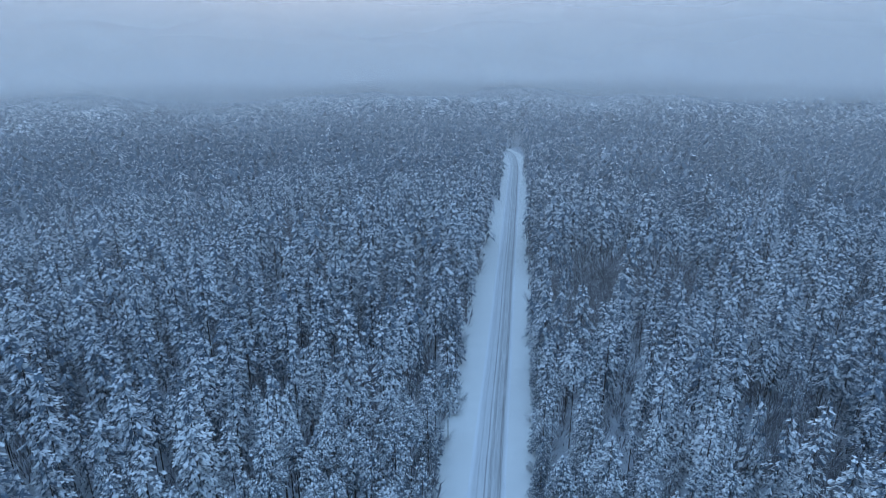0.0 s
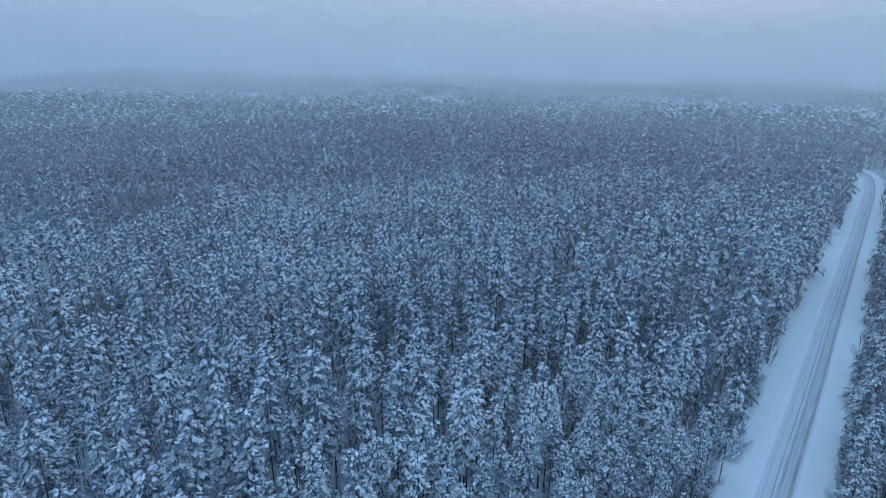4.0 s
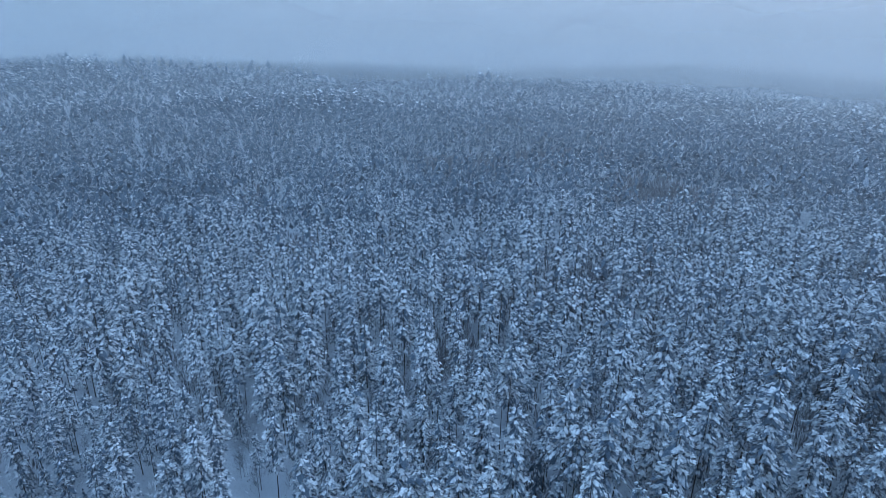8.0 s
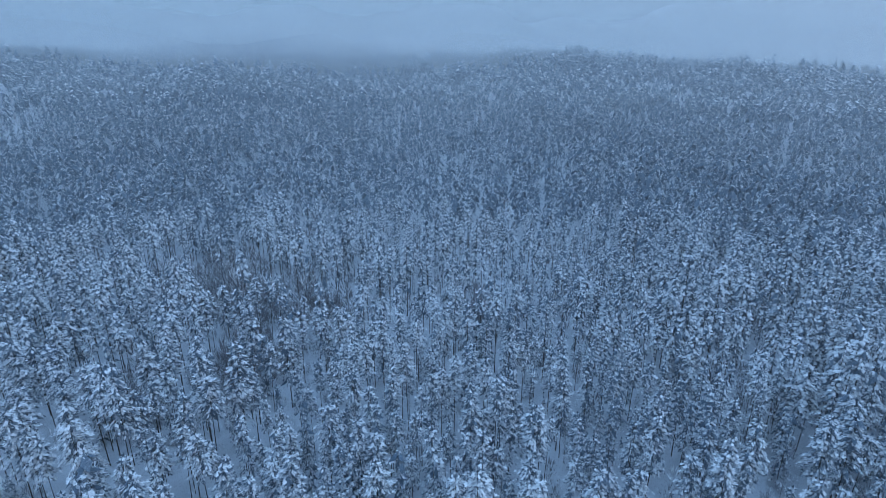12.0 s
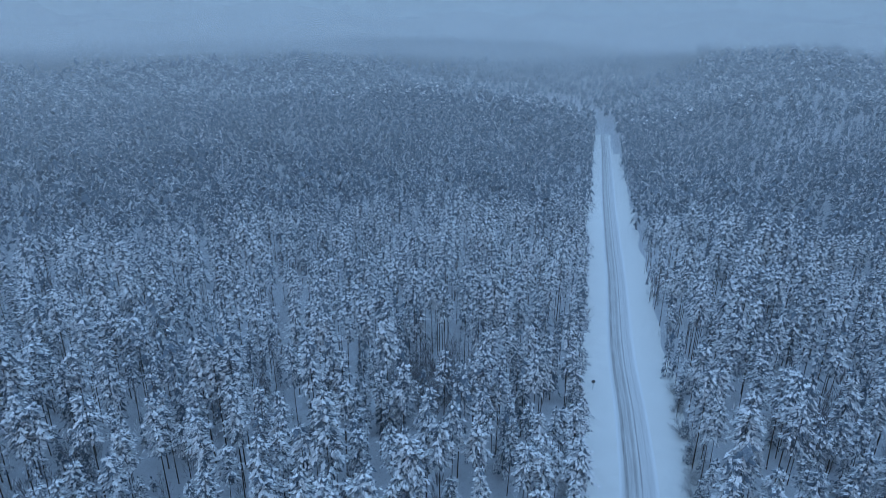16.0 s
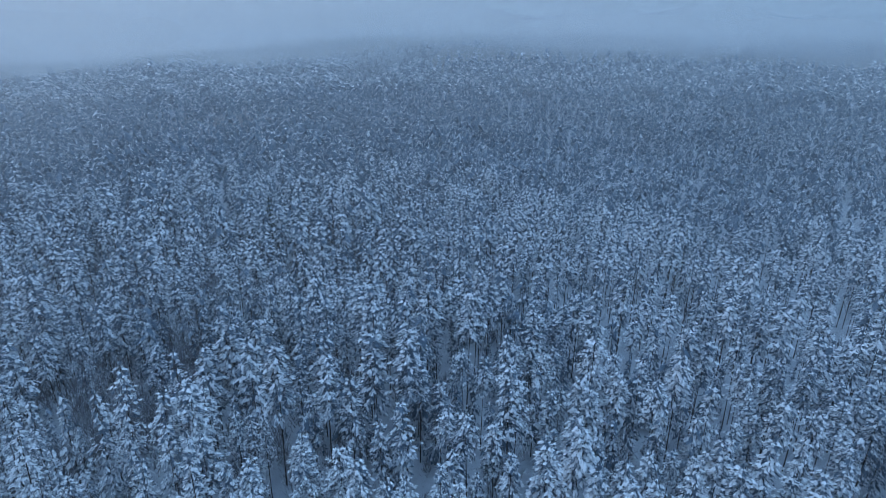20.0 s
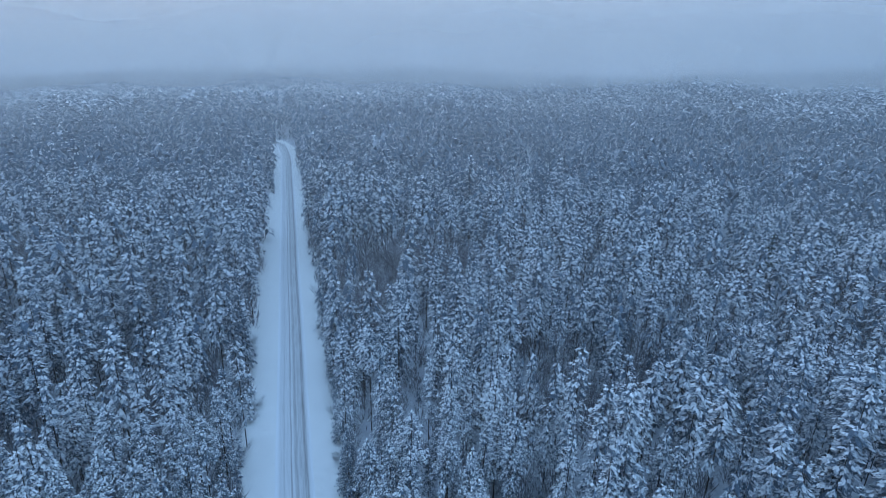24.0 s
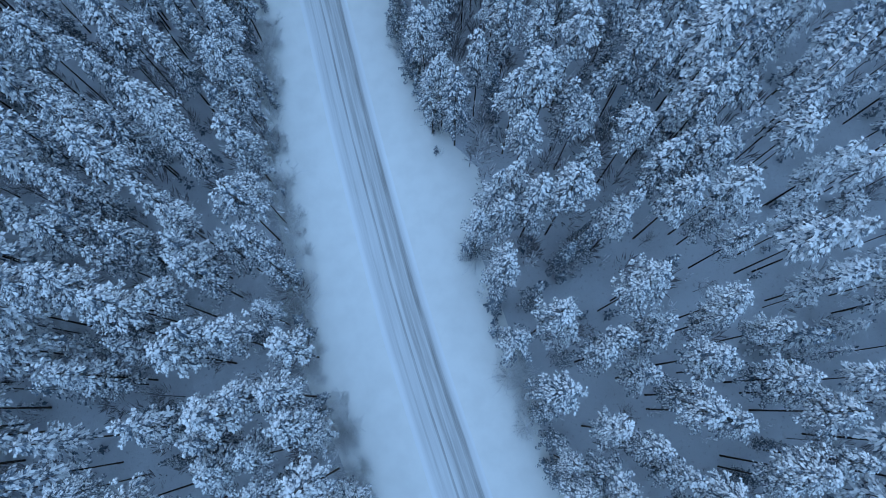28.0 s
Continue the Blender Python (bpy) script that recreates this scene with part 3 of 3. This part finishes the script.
def brush(rng, count, tall=0, skin=2):
    """A leafless tree further off: a loose dome of fine twigs."""
    bits = Bits()
    tall = tall or rng.uniform(8, 13)
    a, s = rng.uniform(0, 6.283, count), rng.uniform(0, 1, count)
    out = 0.16 * tall * np.sqrt(rng.uniform(0, 1, count)) * np.sqrt(1.05 - s)
    base = np.c_[out * np.cos(a), out * np.sin(a), tall * (0.15 + 0.7 * s)]
    way = np.c_[0.5 * np.cos(a) + rng.normal(0, 0.25, count), 0.5 * np.sin(a) + rng.normal(0, 0.25, count), np.ones(count)]
    long = tall * rng.uniform(0.16, 0.3, count)
    bits.tufts(base, way, long, long * min(0.5, 0.75 / math.sqrt(count)) * rng.uniform(0.6, 1.2, count), "fold")
    v, f = bits.arrays()
    return v, f, np.full(len(f), skin)


def speck(rng, kind, sprays):
    """A far-off tree: the few tufts that show of its crown, round a slim cone."""
    h = rng.uniform(17, 23) if kind == 0 else rng.uniform(13, 21)
    bits, inner = Bits(), Bits()
    s = (np.arange(sprays) + rng.uniform(0, 1, sprays)) / sprays
    a = 2.4 * np.arange(sprays) + rng.uniform(-0.6, 0.6, sprays)
    out = (0.3 + 1.5 * s ** 0.7) * rng.uniform(0.5, 1.1, sprays)
    base = np.c_[out * np.cos(a), out * np.sin(a), h * (1.0 - 0.42 * s)]
    size = 1.7 * rng.uniform(0.75, 1.3, sprays) * (16 / sprays) ** 0.45
    way = np.c_[np.cos(a), np.sin(a), -rng.uniform(0.1, 0.9, sprays)]
    bits.tufts(base - unit(way) * size[:, None] * 0.5, way, size, size * rng.uniform(0.6, 0.85, sprays), "fold")
    v, f = bits.arrays()
    b = np.arange(4) * 1.6 + rng.uniform(0, 6)
    inner.tufts(np.c_[0 * b, 0 * b, h * rng.uniform(0.6, 0.97, 4)], np.c_[np.cos(b), np.sin(b), 0 * b - 1.9], h * 0.32, 2.8, "fold")
    w, g = inner.arrays()
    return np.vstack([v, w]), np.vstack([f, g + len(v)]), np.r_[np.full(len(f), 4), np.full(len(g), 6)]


rng = np.random.default_rng(7)


def stand(kind, skin, count, *design, **more):
    return [joined(conifer(rng, kind, *design, **more), skin) for _ in range(count)]


def stands(counts, pine, spruce, skins, leafless, **more):
    """The sorts of one zone: pines, spruces, leafless trees, and pines with high crowns."""
    return [stand("pine", skins[0], counts, *pine, **more), stand("spruce", skins[1], counts, *spruce, **more), leafless, stand("pine", skins[0], counts, *pine, open_foot=True, **more)]


NEAR, BESIDE, MIDDLE, FAR, DIM, HAZE, LAST = 39, 62, 120, 215, 430, 760, 1250
lod0 = stands(10, (12, 5, 9, 0.52), (14, 5, 8, 0.52), (0, 1), [joined(bare(rng, rng.uniform(9, 14), 28, 8, sides=3), 2, 2) for _ in range(4)], shape="fold", sides=4)
lod1 = stands(10, (10, 5, 7, 0.64), (12, 5, 6, 0.64), (5, 5), [joined(bare(rng, rng.uniform(9, 14), 26, 6, sides=3), 2, 2) for _ in range(6)], shape="fold", dark=0.6, body=22, bough=0.12)
lod2 = stands(10, (8, 4, 4, 0.88), (9, 4, 4, 0.88), (5, 5), [brush(rng, 50) for _ in range(6)], shape="fold", dark=0.4, body=14, bough=0.16, slim=0.98)
lod3 = stands(12, (7, 4, 1.6, 1.1), (8, 4, 1.6, 1.1), (4, 4), [brush(rng, 26) for _ in range(6)], shape="fold", dark=0.1, sides=0, low=0.05, body=12, bough=0.22, slim=0.92)
lod3[3] = lod3[0]
lod4 = [[speck(rng, 0, 9) for _ in range(16)], [speck(rng, 1, 9) for _ in range(12)], [brush(rng, 9) for _ in range(6)], [speck(rng, 0, 9) for _ in range(8)]]
lod5 = [[speck(rng, 0, 5) for _ in range(16)], [speck(rng, 1, 5) for _ in range(12)], [brush(rng, 3) for _ in range(6)], [speck(rng, 0, 5) for _ in range(8)]]
for name, low, high, cell, lods, label in (("woods", NEAR, BESIDE, 4.3, lod0, "tall snow-laden pines standing close beyond the road clearing"),
                                           ("woods", BESIDE, MIDDLE, 4.5, lod1, "dense snow-laden pine and spruce forest with bare trees between"),
                                           ("woods", MIDDLE, FAR, 4.4, lod2, "snow-laden pine forest beyond the road clearing"),
                                           ("far_woods", FAR, DIM, 4.7, lod3, "snowy pine forest fading into the mist"),
                                           ("distant_woods", DIM, HAZE, 5.2, lod4, "distant snowy forest blurred by mist"),
                                           ("distant_woods", HAZE, LAST, 8.0, lod5, "faint wooded ridges at the edge of the mist")):
    places = scatter(rng, low, high, cell, wooded)
    grow(name, places, sorts(rng, places), lods, rng, label)

# the trees along the stretch that is passed over, each one a thing
near_pines = [tree_thing("pine_tree", "pine", conifer(rng, "pine", 12, 6, 12, 0.42, flat=0.5, limbs=True, sides=5, open_foot=i % 2 == 0), "tall slender pine with thick snow on its crown", "tree", "pines beside the road") for i in range(10)]
near_spruces = [tree_thing("spruce_tree", "spruce", conifer(rng, "spruce", 15, 6, 8, 0.42, flat=0.5, limbs=True, sides=5), "snowy spruce with drooping branches at the forest edge", "tree", "spruces beside the road") for _ in range(5)]
near_saplings = [tree_thing("spruce_tree", "spruce", conifer(rng, "spruce", 9, 6, 3, 1.0, flat=0.42, limbs=True, sides=4), "young spruce under snow at the edge of the clearing", "tree", "young spruces beside the road") for _ in range(5)]
near_bare = [tree_thing("bare_tree", "bare", bare(rng, rng.uniform(8, 14), 24, 9), "leafless frosted birch with thin grey-brown twigs", "tree", "bare trees beside the road") for _ in range(5)]
near_bushes = [tree_thing("bush", "bush", bare(rng, rng.uniform(2.4, 3.8), 26, 11, lean=0.85, sides=0), "leafless bush white with frost at the roadside", "bush", "bushes along the verge") for _ in range(5)]
KINDS = [near_pines, near_spruces, near_bare, near_bushes, near_saplings]
used = set()


def plant(kind, x, y, k, stout=1.0):
    """Sets the next tree of a kind at a place: the first of each design moves there, the others are copies."""
    kind = 4 if kind == 1 and k < 0.5 else kind
    ob = KINDS[kind][rng.integers(len(KINDS[kind]))]
    m = pose(x, y, float(ground([(x, y)])[0]) - 0.05, 0, 0, rng.uniform(0, 360))
    if ob.name not in used:
        used.add(ob.name)
        ob.matrix_basis = m
    else:
        ob = copy_thing(ob, m)
    ob.scale = (k * stout, k * stout, k * rng.uniform(0.94, 1.06))


near = scatter(rng, 0, NEAR, 4.35, wooded)
near = near[np.argsort(reach_of(near))]
kinds = sorts(rng, near) % 3
for (x, y), kind in zip(near, kinds):
    plant(kind, x, y, rng.uniform(0.88, 1.15) if kind == 0 else rng.uniform(0.5, 1.0))

# small spruces and frosted bushes along both edges of the clearing
zs = np.arange(len(ROAD))
west, east = half_widths(ROAD[:, 1], zs)
for k in range(len(ROAD)):
    x, y = ROAD[k]
    if -130 < y < 150:
        for sign, wide in ((-1, west[k]), (1, east[k])):
            if sign > 0 and 18 < y < 35:
                continue
            for _ in range(3):
                p = ROAD[k] + RSIDE[k] * sign * (wide + rng.uniform(0.1, 3.0)) + RDIR[k] * rng.uniform(-2, 2)
                dice = rng.uniform()
                if sign > 0 and dice < 0.7 or sign < 0 and dice < 0.3:
                    plant(1, *p, rng.uniform(0.3, 0.65) if sign > 0 else rng.uniform(0.2, 0.45), 1.35)
                elif dice < 0.85:
                    plant(3, *p, rng.uniform(0.7, 1.6))
            if sign < 0 and -25 < y < 75:
                for _ in range(2):
                    plant(3, *(ROAD[k] - RSIDE[k] * (wide + rng.uniform(-0.7, 1.8)) + RDIR[k] * rng.uniform(-2, 2)), rng.uniform(0.5, 1.05))
            if -20 < y < 75 and rng.uniform() < 0.75:
                p = ROAD[k] + RSIDE[k] * sign * (wide + rng.uniform(1.0, 3.0)) + RDIR[k] * rng.uniform(-2, 2)
                plant(0, *p, rng.uniform(0.75, 1.0))

# a dark spruce without much snow, standing out of the woods
dark_spruce = tree_thing("spruce_tree", "dark", conifer(rng, "spruce", 14, 6, 6, 0.6, limbs=True, sides=5), "dark spruce almost bare of snow rising from the white forest", "tree", "")
dark_spruce.matrix_basis = pose(142.6, 137.2, float(ground([(142.6, 137.2)])[0]))
dark_spruce.scale = (1.3, 1.3, 1.4)

# single plants on the open verges
SINGLES = [(3, -12.7, 38.7, 0.22, 1), (3, -12.3, 37.0, 0.2, 1), (1, -13.0, 51.0, 0.09, 1.5), (1, -14.1, 43.2, 0.2, 1.5), (3, -15.3, 35.5, 0.9, 1), (3, -14.8, 28.1, 1.0, 1), (3, -12.2, 23.5, 0.16, 1),
           (1, 7.2, 55.5, 0.42, 1.3), (1, 8.6, 51.0, 0.38, 1.3), (1, 8.5, 47.0, 0.45, 1.25), (1, 8.6, 42.8, 0.4, 1.3), (1, 9.1, 38.0, 0.36, 1.3), (1, 8.3, 34.4, 0.16, 1.4), (2, 13.6, 38.7, 0.8, 1.1),
           (1, 9.8, 21.5, 0.2, 1.5), (1, 9.9, 9.5, 0.22, 1.5), (1, 10.0, 6.5, 0.25, 1.5), (1, 9.9, 3.4, 0.22, 1.5), (1, 10.9, -0.6, 0.2, 1.6), (1, 11.4, -8.7, 0.2, 1.6), (0, 8.6, 123.0, 0.98, 1.1)]
for kind, x, y, k, stout in SINGLES:
    plant(kind, x, y, k, stout)

# undergrowth: saplings and frosted shrubs between the trunks, thin where the stand is open
low_spruce = [joined(conifer(rng, "spruce", 5, 5, 2, 3.0, "fold", 0.3), 5) for _ in range(5)]
low_shrub = [brush(rng, 22, rng.uniform(2.5, 5.0), 7) for _ in range(8)]
low_spruce = [(v * 0.2, f, m) for v, f, m in low_spruce]
places = scatter(rng, 0, 190, 3.6, wooded)
thin = np.interp(heading_of(places), [0, 100, 150, 200, 280, 310, 360], [0.98, 0.95, 0.85, 0.7, 0.7, 0.95, 0.98])
places = places[rng.uniform(size=len(places)) < thin * (0.4 + 0.6 * (lumpy(places, 30, 21) > 0.3))]
grow("undergrowth", places, np.where(rng.uniform(size=len(places)) < 0.3, 1, 2), [low_spruce, low_spruce, low_shrub], rng, "frosted saplings and shrubs between the trunks", (0.5, 1.3))

# a leafless understorey hides the floor of the northern woods
under = [brush(rng, 60, rng.uniform(5, 9)) for _ in range(8)]
places = scatter(rng, 12, 200, 4.0, wooded)
places = places[rng.uniform(size=len(places)) < np.interp(heading_of(places), [0, 60, 110, 150, 290, 315, 360], [0.95, 0.75, 0.35, 0.1, 0.15, 0.9, 0.95])]
grow("understorey", places, np.zeros(len(places), int), [under], rng, "leafless frosted understorey between the conifers", (0.7, 1.2))

# thickets of leafless saplings in the bare patches
near_thicket, far_thicket = [brush(rng, 100, rng.uniform(4.5, 8)) for _ in range(8)], [brush(rng, 40, rng.uniform(7, 11)) for _ in range(8)]
for heading, far, size in PATCHES:
    c = np.array([-far * math.sin(radians(heading)), far * math.cos(radians(heading))])
    count = int(size * size / (1.8 if far < 200 else 2.4))
    spot = c + rng.normal(0, size * 0.5, (count, 2))
    spot = spot[wooded(spot)]
    if len(spot):
        pick = near_thicket if far < 200 else far_thicket
        grow("thicket", spot, np.zeros(len(spot), int), [pick], rng, "thicket of leafless grey-brown saplings in the pine forest", (0.7, 1.2))


# ---- small things by the road ----
def part(name, bm, material, parent, label=""):
    """Links a bmesh as one mesh object under a thing."""
    me = bpy.data.meshes.new(name)
    bm.to_mesh(me)
    bm.free()
    me.materials.append(material)
    ob = new(name, me)
    ob.parent = parent
    return tagged(ob, label)


def road_sign(x, y, turn, tall, round_plate, label):
    root = new("road_sign")
    bm = bmesh.new()
    bmesh.ops.create_cone(bm, cap_ends=True, segments=10, radius1=0.04, radius2=0.04, depth=tall, matrix=pose(0, 0, tall / 2))
    part("pole", bm, M_METAL, root)
    bm = bmesh.new()
    if round_plate:
        bmesh.ops.create_cone(bm, cap_ends=True, segments=28, radius1=0.45, radius2=0.45, depth=0.03, matrix=pose(0, 0.06, tall - 0.3, 90))
    else:
        bmesh.ops.create_cube(bm, size=1, matrix=pose(0, 0.06, tall - 0.3) @ Matrix.Diagonal((0.9, 0.03, 0.6, 1)))
    bmesh.ops.bevel(bm, geom=bm.edges[:], offset=0.008, segments=1, affect="EDGES")
    part("plate", bm, M_METAL, root, "grey back of a metal sign plate")
    root.matrix_basis = pose(x, y, 0, 0, 0, turn)
    return tagged(root, label, "road sign")


road_sign(28.1, -122.2, 200, 2.6, True, "round road sign on a pole in the snowy verge")
road_sign(-8.4, 218, 0, 2.2, False, "small dark road sign on a pole at the forest edge")
